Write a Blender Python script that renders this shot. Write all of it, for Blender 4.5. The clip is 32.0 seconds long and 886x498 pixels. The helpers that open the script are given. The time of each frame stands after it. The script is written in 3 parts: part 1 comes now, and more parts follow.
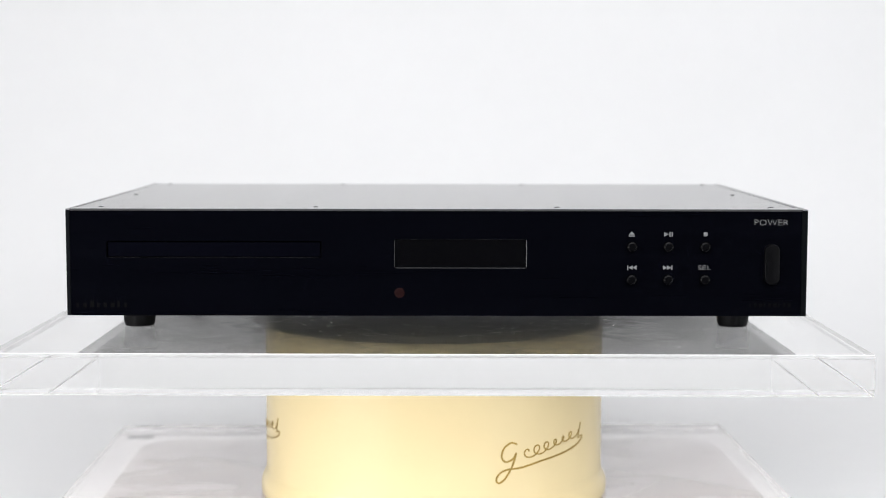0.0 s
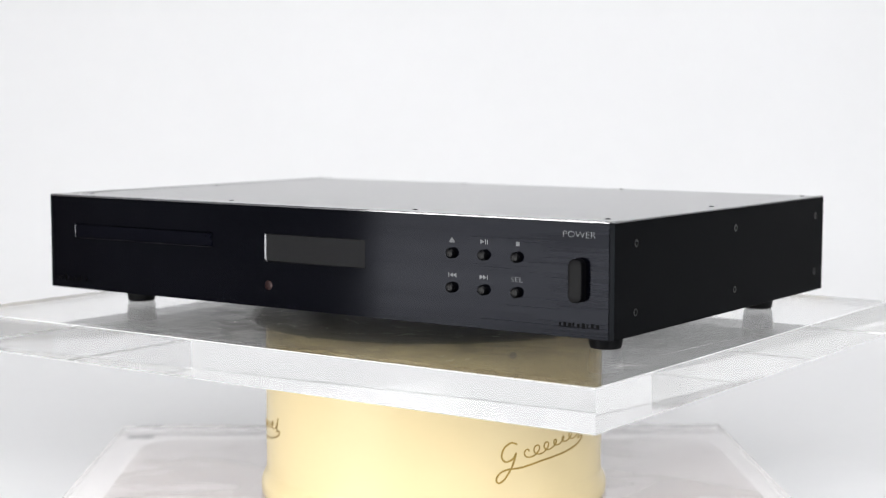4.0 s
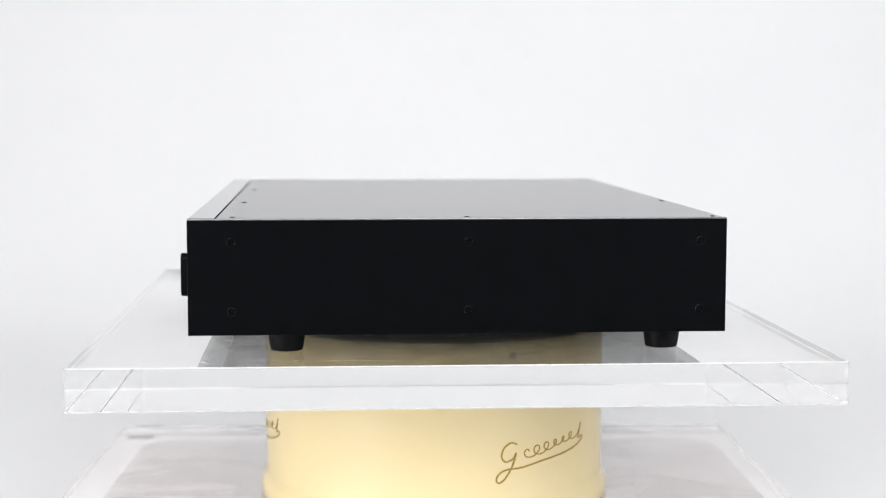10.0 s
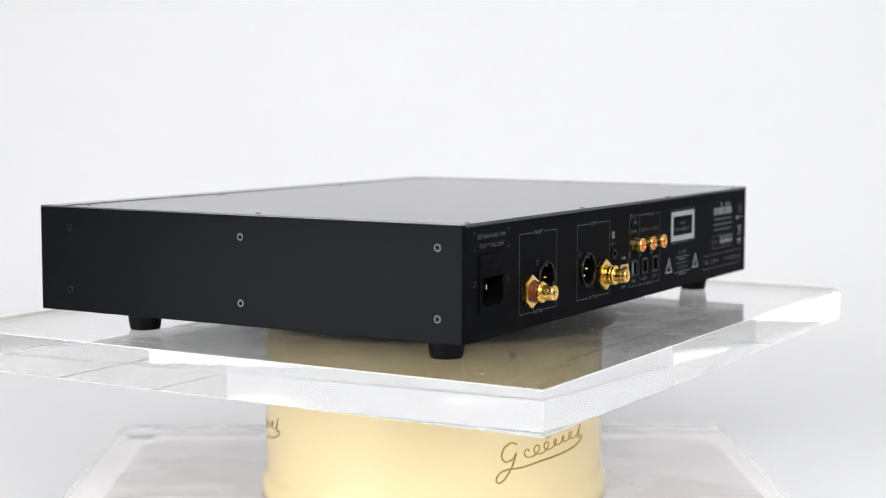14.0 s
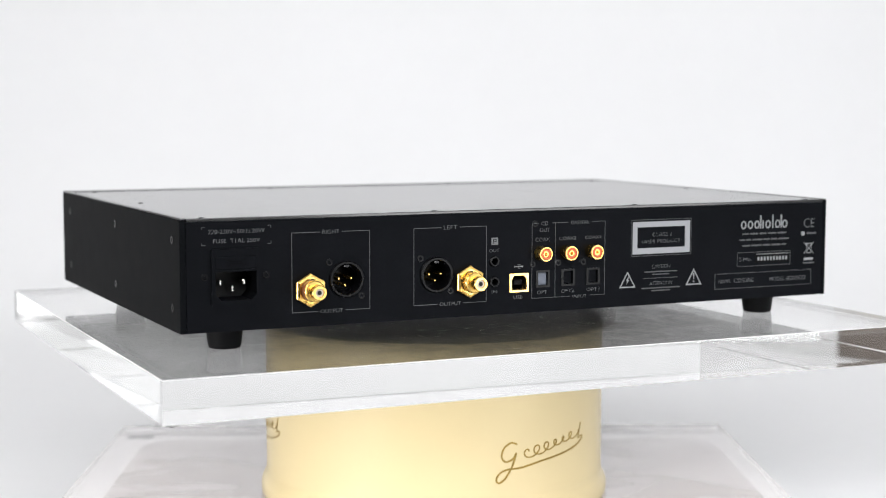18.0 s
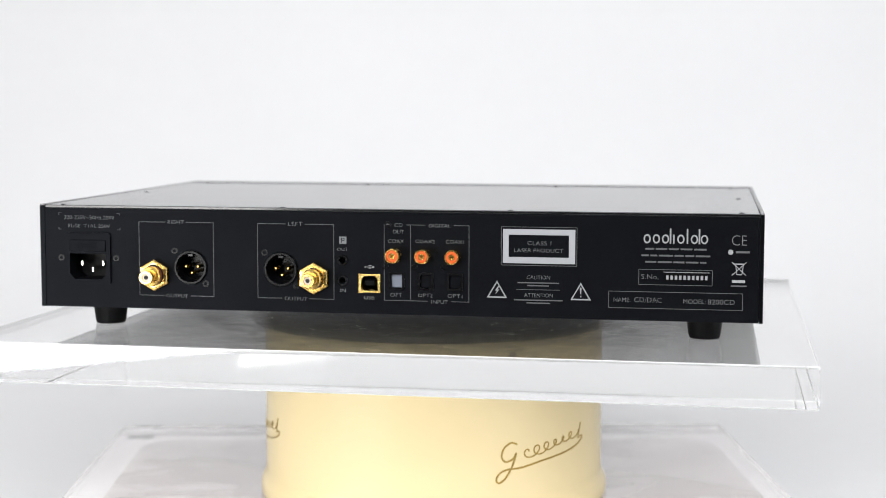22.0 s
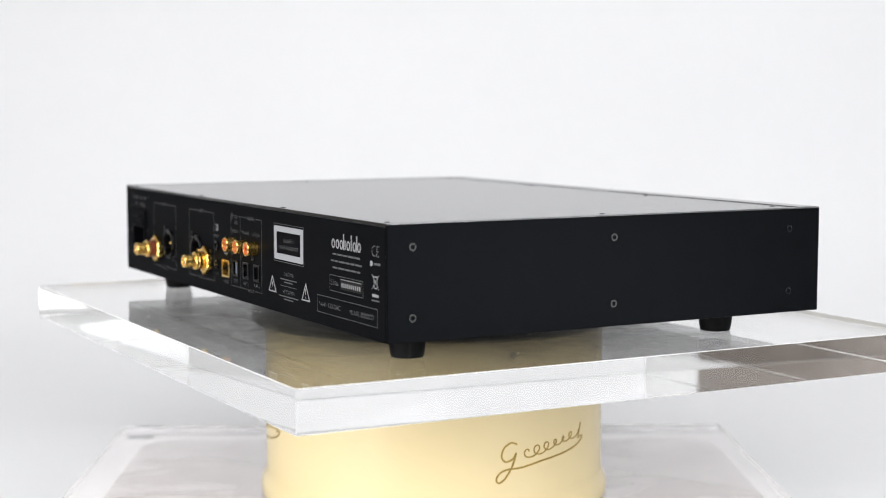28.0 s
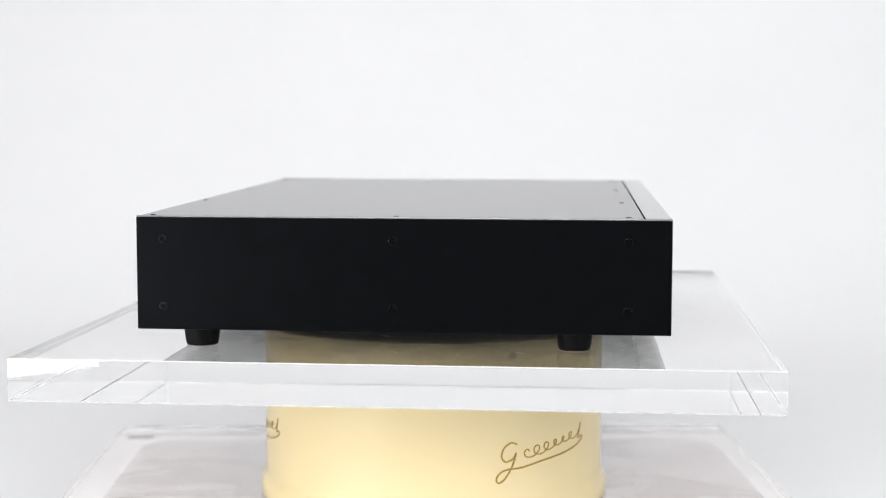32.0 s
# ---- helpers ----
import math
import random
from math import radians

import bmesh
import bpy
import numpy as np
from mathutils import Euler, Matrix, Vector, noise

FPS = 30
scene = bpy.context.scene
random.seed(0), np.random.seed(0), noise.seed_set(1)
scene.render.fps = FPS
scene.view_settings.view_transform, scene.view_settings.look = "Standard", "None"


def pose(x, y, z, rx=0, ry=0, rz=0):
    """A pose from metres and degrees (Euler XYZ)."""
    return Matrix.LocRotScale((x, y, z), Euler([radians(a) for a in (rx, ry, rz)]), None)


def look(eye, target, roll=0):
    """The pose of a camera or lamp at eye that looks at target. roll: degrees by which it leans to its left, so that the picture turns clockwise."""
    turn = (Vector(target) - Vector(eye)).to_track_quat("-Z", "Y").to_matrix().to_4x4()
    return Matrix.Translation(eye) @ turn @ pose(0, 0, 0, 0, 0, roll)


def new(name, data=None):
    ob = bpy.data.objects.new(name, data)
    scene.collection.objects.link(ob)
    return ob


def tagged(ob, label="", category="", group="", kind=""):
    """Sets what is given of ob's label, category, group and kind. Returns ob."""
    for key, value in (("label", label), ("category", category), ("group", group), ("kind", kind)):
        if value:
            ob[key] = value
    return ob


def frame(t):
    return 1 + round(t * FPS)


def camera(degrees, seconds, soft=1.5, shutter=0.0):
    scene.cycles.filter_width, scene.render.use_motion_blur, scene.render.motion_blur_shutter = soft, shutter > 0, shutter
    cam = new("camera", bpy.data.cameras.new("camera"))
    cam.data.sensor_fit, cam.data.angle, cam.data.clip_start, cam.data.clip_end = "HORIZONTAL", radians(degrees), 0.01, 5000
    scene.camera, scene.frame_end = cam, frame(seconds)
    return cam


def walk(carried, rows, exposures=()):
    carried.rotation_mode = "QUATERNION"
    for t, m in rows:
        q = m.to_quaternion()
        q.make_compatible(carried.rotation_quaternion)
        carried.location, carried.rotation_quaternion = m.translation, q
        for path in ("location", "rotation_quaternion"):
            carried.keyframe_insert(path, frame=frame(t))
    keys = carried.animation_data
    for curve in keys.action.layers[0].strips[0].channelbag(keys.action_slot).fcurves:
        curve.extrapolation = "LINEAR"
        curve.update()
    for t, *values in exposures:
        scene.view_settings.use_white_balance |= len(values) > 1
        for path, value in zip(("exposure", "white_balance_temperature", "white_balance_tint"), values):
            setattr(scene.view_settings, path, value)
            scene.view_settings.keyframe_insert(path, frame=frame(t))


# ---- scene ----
# ---- camera: it stands still before a turning display stand ----
cam = camera(31.67, 32.0, 1.0)
EYE = (0.0318, -1.0863, 0.1410)
AIM = (0.0083, -0.0909, 0.0483)
cam.data.dof.use_dof, cam.data.dof.focus_distance, cam.data.dof.aperture_fstop = True, 0.92, 8.0
walk(cam, [(0.0, look(EYE, AIM, 0.1)), (32.0, look(EYE, AIM, 0.1))])

# the stand's turn about its axis, degrees at each second
TURN = [1.57, -7.29, -16.10, -24.82, -33.42, -41.85, -50.21, -58.56, -67.01, -75.62, -84.33, -93.05, -101.71, -110.25,
        -118.71, -127.17, -135.70, -144.35, -153.10, -161.92, -170.77, -179.60, -188.40, -197.14, -205.78, -214.33,
        -222.79, -231.21, -239.63, -248.07, -256.53, -265.00, -273.48]

# ---- light: low bright panels on both sides of the camera and a large tilted overhead light ----
world = bpy.data.worlds.new("world")
scene.world = world
world.use_nodes = True
world.node_tree.nodes["Background"].inputs["Color"].default_value = (0.9, 0.95, 1.0, 1)
world.node_tree.nodes["Background"].inputs["Strength"].default_value = 0.3
scene.view_settings.exposure = 0.0
scene.cycles.max_bounces, scene.cycles.glossy_bounces, scene.cycles.transmission_bounces = 18, 14, 14


def area(name, m, width, height, watts, colour):
    lamp = bpy.data.lights.new(name, "AREA")
    lamp.shape, lamp.size, lamp.size_y, lamp.energy, lamp.color = "RECTANGLE", width, height, watts, colour
    ob = new(name, lamp)
    ob.matrix_basis = m
    return ob


area("light_panel", look((-0.66, -0.70, -0.05), (0.12, -0.08, -0.05)), 0.64, 0.16, 4.3, (1.0, 0.995, 0.98))
area("light_panel", look((0.845, -0.66, -0.05), (0.06, 0.0, -0.05)), 0.50, 0.16, 1.5, (0.97, 0.99, 1.0))
area("overhead_light", look((0.0, -2.6, 1.70), (0.0, -2.6 + math.sin(radians(20)), 1.70 - math.cos(radians(20)))), 3.8, 2.0, 132, (0.96, 0.97, 0.995))


# ---- materials ----
def material(name, colour, rough=0.5, metal=0.0, ior=1.5, trans=0.0, vary=0.0, grain=0.0, scale=60.0, stretch=(1, 1, 1),
             rough_vary=0.0, coat=0.0, aniso=0.0, across=0.0, spec=0.5, tint=None, emit=None):
    m = bpy.data.materials.new(name)
    m.use_nodes = True
    nt = m.node_tree
    b = nt.nodes["Principled BSDF"]
    b.inputs["Base Color"].default_value = (*colour, 1)
    b.inputs["Roughness"].default_value = rough
    b.inputs["Metallic"].default_value = metal
    b.inputs["IOR"].default_value = ior
    b.inputs["Transmission Weight"].default_value = trans
    b.inputs["Coat Weight"].default_value = coat
    b.inputs["Specular IOR Level"].default_value = spec
    if tint:
        b.inputs["Specular Tint"].default_value = (*tint, 1)
    if aniso:
        b.inputs["Anisotropic"].default_value = aniso
        b.inputs["Anisotropic Rotation"].default_value = across
        tn = nt.nodes.new("ShaderNodeTangent")
        tn.direction_type, tn.uv_map = "UV_MAP", "grain"
        nt.links.new(tn.outputs[0], b.inputs["Tangent"])
    if emit:
        b.inputs["Emission Color"].default_value = (*emit[0], 1)
        b.inputs["Emission Strength"].default_value = emit[1]
    if vary or grain or rough_vary:
        tc = nt.nodes.new("ShaderNodeTexCoord")
        mp = nt.nodes.new("ShaderNodeMapping")
        mp.inputs["Scale"].default_value = stretch
        nt.links.new(tc.outputs["Object"], mp.inputs["Vector"])
        fine = nt.nodes.new("ShaderNodeTexNoise")
        fine.inputs["Scale"].default_value, fine.inputs["Detail"].default_value = scale, 6
        nt.links.new(mp.outputs[0], fine.inputs["Vector"])
        broad = nt.nodes.new("ShaderNodeTexNoise")
        broad.inputs["Scale"].default_value, broad.inputs["Detail"].default_value = scale / 12, 3
        nt.links.new(mp.outputs[0], broad.inputs["Vector"])
        both = nt.nodes.new("ShaderNodeMath")
        both.operation = "ADD"
        nt.links.new(fine.outputs["Fac"], both.inputs[0])
        nt.links.new(broad.outputs["Fac"], both.inputs[1])
        if vary:
            ramp = nt.nodes.new("ShaderNodeMapRange")
            ramp.inputs["From Min"].default_value, ramp.inputs["From Max"].default_value = 0.6, 1.4
            ramp.inputs["To Min"].default_value, ramp.inputs["To Max"].default_value = 1 - vary, 1 + vary
            nt.links.new(both.outputs[0], ramp.inputs["Value"])
            mul = nt.nodes.new("ShaderNodeVectorMath")
            mul.operation = "SCALE"
            mul.inputs[0].default_value = colour
            nt.links.new(ramp.outputs[0], mul.inputs["Scale"])
            nt.links.new(mul.outputs[0], b.inputs["Base Color"])
        if rough_vary:
            rr = nt.nodes.new("ShaderNodeMapRange")
            rr.inputs["From Min"].default_value, rr.inputs["From Max"].default_value = 0.6, 1.4
            rr.inputs["To Min"].default_value, rr.inputs["To Max"].default_value = rough - rough_vary, rough + rough_vary
            nt.links.new(both.outputs[0], rr.inputs["Value"])
            nt.links.new(rr.outputs[0], b.inputs["Roughness"])
        if grain:
            bump = nt.nodes.new("ShaderNodeBump")
            bump.inputs["Strength"].default_value, bump.inputs["Distance"].default_value = grain, 0.0004
            nt.links.new(fine.outputs["Fac"], bump.inputs["Height"])
            nt.links.new(bump.outputs[0], b.inputs["Normal"])
    return m


PAPER = material("white_paper", (0.83, 0.83, 0.835), 0.7, vary=0.01, grain=0.05, scale=40)
WALL = material("wall_paint", (0.88, 0.88, 0.875), 0.6, vary=0.03, grain=0.1, scale=30)
DARK_WALL = material("dark_wall_paint", (0.006, 0.006, 0.008), 0.6, vary=0.08, grain=0.1, scale=30, spec=0.05)
CEILING = material("ceiling_paint", (0.75, 0.75, 0.75), 0.7, vary=0.02, grain=0.1, scale=30)
FLOORING = material("dark_floor", (0.018, 0.0175, 0.017), 0.7, vary=0.2, grain=0.2, scale=20, spec=0.1)
STONE = material("brown_stone", (0.56, 0.48, 0.42), 0.5, vary=0.3, grain=0.4, scale=10, rough_vary=0.1)
WOOD = material("table_wood", (0.3, 0.2, 0.12), 0.5, vary=0.25, grain=0.2, scale=25, stretch=(1, 8, 8))
ACRYLIC = material("clear_acrylic", (0.998, 0.998, 0.995), 0.0, ior=1.49, trans=1.0)
EDGE = material("polished_acrylic_edge", (0.998, 0.998, 0.99), 0.0, ior=1.49, trans=1.0)
FROST = material("frosted_acrylic_edge", (0.97, 0.97, 0.96), 0.6, ior=1.49, trans=0.25)
AGED = material("aged_acrylic", (0.93, 0.905, 0.895), 0.0, ior=1.49, trans=1.0)
CREAM = material("cream_enamel", (0.66, 0.545, 0.316), 0.2, vary=0.03, scale=25, rough_vary=0.03, spec=0.2)
GOLD_INK = material("gold_ink", (0.33, 0.22, 0.05), 0.35, metal=0.5, vary=0.2, scale=300)
SCRATCH = material("scratch_white", (0.88, 0.87, 0.83), 0.6)
RUBBER = material("black_rubber", (0.003, 0.003, 0.0035), 0.5, vary=0.2, grain=0.2, scale=200, spec=0.08)
FASCIA = material("brushed_black_fascia", (0.0011, 0.0012, 0.0023), 0.16, vary=0.15, grain=0.06, scale=900, stretch=(0.02, 1, 1), rough_vary=0.06, aniso=0.8, across=0.25, spec=0.060, tint=(0.80, 0.84, 1.0))
TRAY = material("navy_black_drawer", (0.0014, 0.0015, 0.0031), 0.16, vary=0.1, scale=400, rough_vary=0.02, spec=0.055, tint=(0.72, 0.74, 1.0), aniso=0.6, across=0.25)
FASCIA_TOP = material("polished_dark_edge", (0.16, 0.16, 0.165), 0.13, metal=0.6, ior=1.7, vary=0.1, scale=300, aniso=0.8, across=0.25)
SATIN_EDGE = material("satin_bare_edge", (0.20, 0.20, 0.205), 0.25, metal=1.0, vary=0.1, scale=300)
LID = material("black_anodised_lid", (0.005, 0.0055, 0.006), 0.14, vary=0.15, scale=500, stretch=(1, 0.05, 1), rough_vary=0.012, aniso=0.5, spec=0.72)
SIDE = material("satin_black_aluminium", (0.0057, 0.0063, 0.0073), 0.34, metal=0.5, vary=0.12, grain=0.05, scale=900, rough_vary=0.03, spec=0.03, tint=(0.12, 0.12, 0.12))
BACK = material("matt_black_panel", (0.0066, 0.0071, 0.0085), 0.45, metal=0.5, vary=0.15, grain=0.12, scale=600, spec=0.03, tint=(0.25, 0.25, 0.25))
PLASTIC = material("black_plastic", (0.002, 0.002, 0.0025), 0.38, vary=0.1, scale=200, spec=0.07)
GLOSS_PLASTIC = material("glossy_black_plastic", (0.002, 0.002, 0.0025), 0.28, vary=0.1, scale=200, rough_vary=0.05, spec=0.14)
BUTTON_BLACK = material("black_button_enamel", (0.002, 0.002, 0.0025), 0.22, vary=0.1, scale=200, spec=0.07)
# near-black, stands in for the shade inside openings, gaps and holes
INSIDE_SHADE = material("inside_shade", (0.004, 0.004, 0.004), 0.7)
GLASS = material("smoked_display_glass", (0.002, 0.002, 0.0025), 0.03, ior=1.6, spec=0.34)
INK = material("pale_grey_ink", (0.27, 0.275, 0.28), 0.6, vary=0.06, scale=900, spec=0.2)
INK_DIM = material("grey_ink", (0.095, 0.097, 0.10), 0.6, vary=0.06, scale=900, spec=0.2)
INK_MID = material("mid_grey_ink", (0.162, 0.165, 0.17), 0.6, vary=0.06, scale=900, spec=0.2)
DARK_INK = material("dark_grey_ink", (0.0012, 0.0012, 0.0015), 0.5, spec=0.04)
WHITE_LABEL = material("white_label", (0.29, 0.295, 0.31), 0.55, vary=0.03, scale=400)
GOLD = material("gold_plate", (0.88, 0.58, 0.165), 0.25, metal=1.0, grain=0.3, rough_vary=0.07, scale=350)
SATIN_GOLD = material("satin_gold_shell", (0.85, 0.60, 0.2), 0.26, metal=1.0, rough_vary=0.05, scale=300)
EDGE_BRIGHT = material("bright_aluminium_edge", (0.26, 0.26, 0.27), 0.2, metal=1.0)
BARE = material("bare_aluminium_edge", (0.13, 0.13, 0.14), 0.2, metal=1.0)
ORANGE = material("orange_plastic", (0.64, 0.105, 0.012), 0.35)
RED_RING = material("dark_red_plastic", (0.14, 0.03, 0.012), 0.3)
PALE_RING = material("pale_insulator_plastic", (0.56, 0.50, 0.41), 0.35)
SHUTTER = material("grey_shutter", (0.13, 0.145, 0.18), 0.5)
STEEL = material("blackened_screw_steel", (0.003, 0.003, 0.0035), 0.18, spec=0.22)
PIN = material("tinned_pin", (0.8, 0.78, 0.74), 0.2, metal=1.0)
GREY_STEEL = material("worn_grey_steel", (0.20, 0.19, 0.15), 0.4, metal=0.6, vary=0.2, scale=400)
LED = material("red_sensor", (0.007, 0.0014, 0.0014), 0.32, spec=0.22, tint=(1.0, 0.75, 0.75))


# thin patchy films of grime under the acrylic plates
def film(name, colour, scale, stretch, least, most, near, far, rest):
    m = bpy.data.materials.new(name)
    m.use_nodes = True
    nt = m.node_tree
    nt.nodes.clear()
    out = nt.nodes.new("ShaderNodeOutputMaterial")
    mix = nt.nodes.new("ShaderNodeMixShader")
    clear = nt.nodes.new("ShaderNodeBsdfTransparent")
    dirt = nt.nodes.new("ShaderNodeBsdfDiffuse")
    dirt.inputs["Color"].default_value = (*colour, 1)
    tc = nt.nodes.new("ShaderNodeTexCoord")
    mp = nt.nodes.new("ShaderNodeMapping")
    mp.inputs["Scale"].default_value = stretch
    nt.links.new(tc.outputs["Object"], mp.inputs["Vector"])
    patches = nt.nodes.new("ShaderNodeTexNoise")
    patches.inputs["Scale"].default_value, patches.inputs["Detail"].default_value, patches.inputs["Distortion"].default_value = scale, 8, 1.2
    nt.links.new(mp.outputs[0], patches.inputs["Vector"])
    amount = nt.nodes.new("ShaderNodeMapRange")
    amount.inputs["From Min"].default_value, amount.inputs["From Max"].default_value = 0.35, 0.7
    amount.inputs["To Min"].default_value, amount.inputs["To Max"].default_value = least, most
    nt.links.new(patches.outputs["Fac"], amount.inputs["Value"])
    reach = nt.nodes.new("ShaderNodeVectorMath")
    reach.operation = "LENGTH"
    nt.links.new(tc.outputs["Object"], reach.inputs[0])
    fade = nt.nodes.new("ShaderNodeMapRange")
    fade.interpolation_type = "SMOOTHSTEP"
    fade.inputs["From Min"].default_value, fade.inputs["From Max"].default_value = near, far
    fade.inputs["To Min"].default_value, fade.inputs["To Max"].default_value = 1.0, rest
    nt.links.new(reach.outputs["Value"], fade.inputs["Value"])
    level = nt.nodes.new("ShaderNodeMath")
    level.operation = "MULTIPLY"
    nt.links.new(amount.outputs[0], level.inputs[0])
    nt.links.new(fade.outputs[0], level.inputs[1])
    nt.links.new(level.outputs[0], mix.inputs[0])
    nt.links.new(clear.outputs[0], mix.inputs[1])
    nt.links.new(dirt.outputs[0], mix.inputs[2])
    nt.links.new(mix.outputs[0], out.inputs["Surface"])
    return m


# first film: grime, plus darkening painted in place of shade under the plate
GRIME_SHADE = film("patchy_grime_and_shade", (0.088, 0.078, 0.055), 48, (1, 1, 1), 0.38, 0.90, 0.13, 0.27, 0.14)
DUST = film("brownish_dust", (0.50, 0.43, 0.40), 11, (0.8, 1.2, 1), 0.28, 0.62, 0.18, 0.33, 0.6)


# worn black coat of the bearing disc: rubbed through in streaks towards its rim
DISC_BLACK = bpy.data.materials.new("worn_black_disc")
DISC_BLACK.use_nodes = True
nt = DISC_BLACK.node_tree
coat = nt.nodes["Principled BSDF"]
coat.inputs["Roughness"].default_value = 0.55
tc = nt.nodes.new("ShaderNodeTexCoord")
oval = nt.nodes.new("ShaderNodeMapping")
oval.inputs["Scale"].default_value = (1.08, 0.97, 0.0)
nt.links.new(tc.outputs["Object"], oval.inputs["Vector"])
reach = nt.nodes.new("ShaderNodeVectorMath")
reach.operation = "LENGTH"
nt.links.new(oval.outputs[0], reach.inputs[0])
streak_in = nt.nodes.new("ShaderNodeCombineXYZ")
split = nt.nodes.new("ShaderNodeSeparateXYZ")
nt.links.new(tc.outputs["Object"], split.inputs[0])
turn_in = nt.nodes.new("ShaderNodeMath")
turn_in.operation = "ARCTAN2"
nt.links.new(split.outputs["Y"], turn_in.inputs[0])
nt.links.new(split.outputs["X"], turn_in.inputs[1])
nt.links.new(turn_in.outputs[0], streak_in.inputs["X"])
wide = nt.nodes.new("ShaderNodeMath")
wide.operation = "MULTIPLY"
wide.inputs[1].default_value = 160
nt.links.new(reach.outputs["Value"], wide.inputs[0])
nt.links.new(wide.outputs[0], streak_in.inputs["Y"])
streaks = nt.nodes.new("ShaderNodeTexNoise")
streaks.inputs["Scale"].default_value, streaks.inputs["Detail"].default_value = 2.2, 7
nt.links.new(streak_in.outputs[0], streaks.inputs["Vector"])
blots = nt.nodes.new("ShaderNodeTexNoise")
blots.inputs["Scale"].default_value, blots.inputs["Detail"].default_value = 38, 6
nt.links.new(tc.outputs["Object"], blots.inputs["Vector"])
both = nt.nodes.new("ShaderNodeMath")
both.operation = "ADD"
nt.links.new(streaks.outputs["Fac"], both.inputs[0])
nt.links.new(blots.outputs["Fac"], both.inputs[1])
tone = nt.nodes.new("ShaderNodeValToRGB")
tone.color_ramp.elements[0].position, tone.color_ramp.elements[0].color = 0.38, (0.004, 0.004, 0.005, 1)
tone.color_ramp.elements[1].position, tone.color_ramp.elements[1].color = 0.64, (0.24, 0.24, 0.23, 1)
half = nt.nodes.new("ShaderNodeMath")
half.operation = "MULTIPLY"
half.inputs[1].default_value = 0.5
nt.links.new(both.outputs[0], half.inputs[0])
nt.links.new(half.outputs[0], tone.inputs[0])
nt.links.new(tone.outputs[0], coat.inputs["Base Color"])
worn = nt.nodes.new("ShaderNodeMath")
worn.operation = "MULTIPLY_ADD"
worn.inputs[1].default_value = 0.05
nt.links.new(both.outputs[0], worn.inputs[0])
nt.links.new(reach.outputs["Value"], worn.inputs[2])
cover = nt.nodes.new("ShaderNodeMapRange")
cover.interpolation_type = "SMOOTHSTEP"
cover.inputs["From Min"].default_value, cover.inputs["From Max"].default_value = 0.155, 0.190
cover.inputs["To Min"].default_value, cover.inputs["To Max"].default_value = 0.95, 0.08
nt.links.new(worn.outputs[0], cover.inputs["Value"])
nt.links.new(cover.outputs[0], coat.inputs["Alpha"])


# ---- mesh helpers ----
def box(bm, x0, x1, y0, y1, z0, z1, bevel=0.0, seg=2):
    v = [bm.verts.new((x, y, z)) for z in (z0, z1) for y in (y0, y1) for x in (x0, x1)]
    made = [bm.faces.new([v[i] for i in f]) for f in
            ((0, 2, 3, 1), (4, 5, 7, 6), (0, 1, 5, 4), (2, 6, 7, 3), (0, 4, 6, 2), (1, 3, 7, 5))]
    if bevel:
        edges = list({e for f in made for e in f.edges})
        bmesh.ops.bevel(bm, geom=edges, offset=bevel, segments=seg, affect="EDGES", profile=0.5, clamp_overlap=True)
    return bm


def lathe(bm, profile, n=32, axis="z", at=(0, 0, 0), flip=1, cap0=True, cap1=True):
    """Turns (radius, height) pairs round an axis; 'y' points the height along flip * y, 'x' along flip * x."""
    rings = []
    for r, h in profile:
        ring = []
        for i in range(n):
            a = 2 * math.pi * i / n
            c, s = r * math.cos(a), r * math.sin(a)
            p = {"z": (c, s, h), "y": (c, flip * h, s), "x": (flip * h, c, s)}[axis]
            ring.append(bm.verts.new((p[0] + at[0], p[1] + at[1], p[2] + at[2])))
        rings.append(ring)
    for a, b in zip(rings, rings[1:]):
        for i in range(n):
            bm.faces.new((a[i], a[(i + 1) % n], b[(i + 1) % n], b[i]))
    if cap0:
        bm.faces.new(rings[0])
    if cap1:
        bm.faces.new(rings[-1])
    return bm


def circle(cx, cz, r, n=32):
    return [(cx + r * math.cos(2 * math.pi * i / n), cz + r * math.sin(2 * math.pi * i / n)) for i in range(n)]


def rect(x0, x1, z0, z1):
    return [(x0, z0), (x1, z0), (x1, z1), (x0, z1)]


def rounded(x0, x1, z0, z1, r, n=6):
    out = []
    for cx, cz, a0 in ((x1 - r, z1 - r, 0), (x0 + r, z1 - r, 90), (x0 + r, z0 + r, 180), (x1 - r, z0 + r, 270)):
        out += [(cx + r * math.cos(radians(a0 + 90 * i / n)), cz + r * math.sin(radians(a0 + 90 * i / n))) for i in range(n + 1)]
    return out


def sheet(bm, outer, holes, y0, y1):
    """A flat plate in x, z with holes through it, from y0 to y1."""
    edges = []
    for loop in (outer, *holes):
        vs = [bm.verts.new((x, y0, z)) for x, z in loop]
        edges += [bm.edges.new((vs[i], vs[(i + 1) % len(vs)])) for i in range(len(vs))]
    got = bmesh.ops.triangle_fill(bm, use_beauty=True, use_dissolve=False, edges=edges)
    faces = [g for g in got["geom"] if isinstance(g, bmesh.types.BMFace)]
    if abs(y1 - y0) > 1e-9:
        ext = bmesh.ops.extrude_face_region(bm, geom=faces, use_keep_orig=True)
        bmesh.ops.translate(bm, vec=(0, y1 - y0, 0), verts=[g for g in ext["geom"] if isinstance(g, bmesh.types.BMVert)])
    return bm


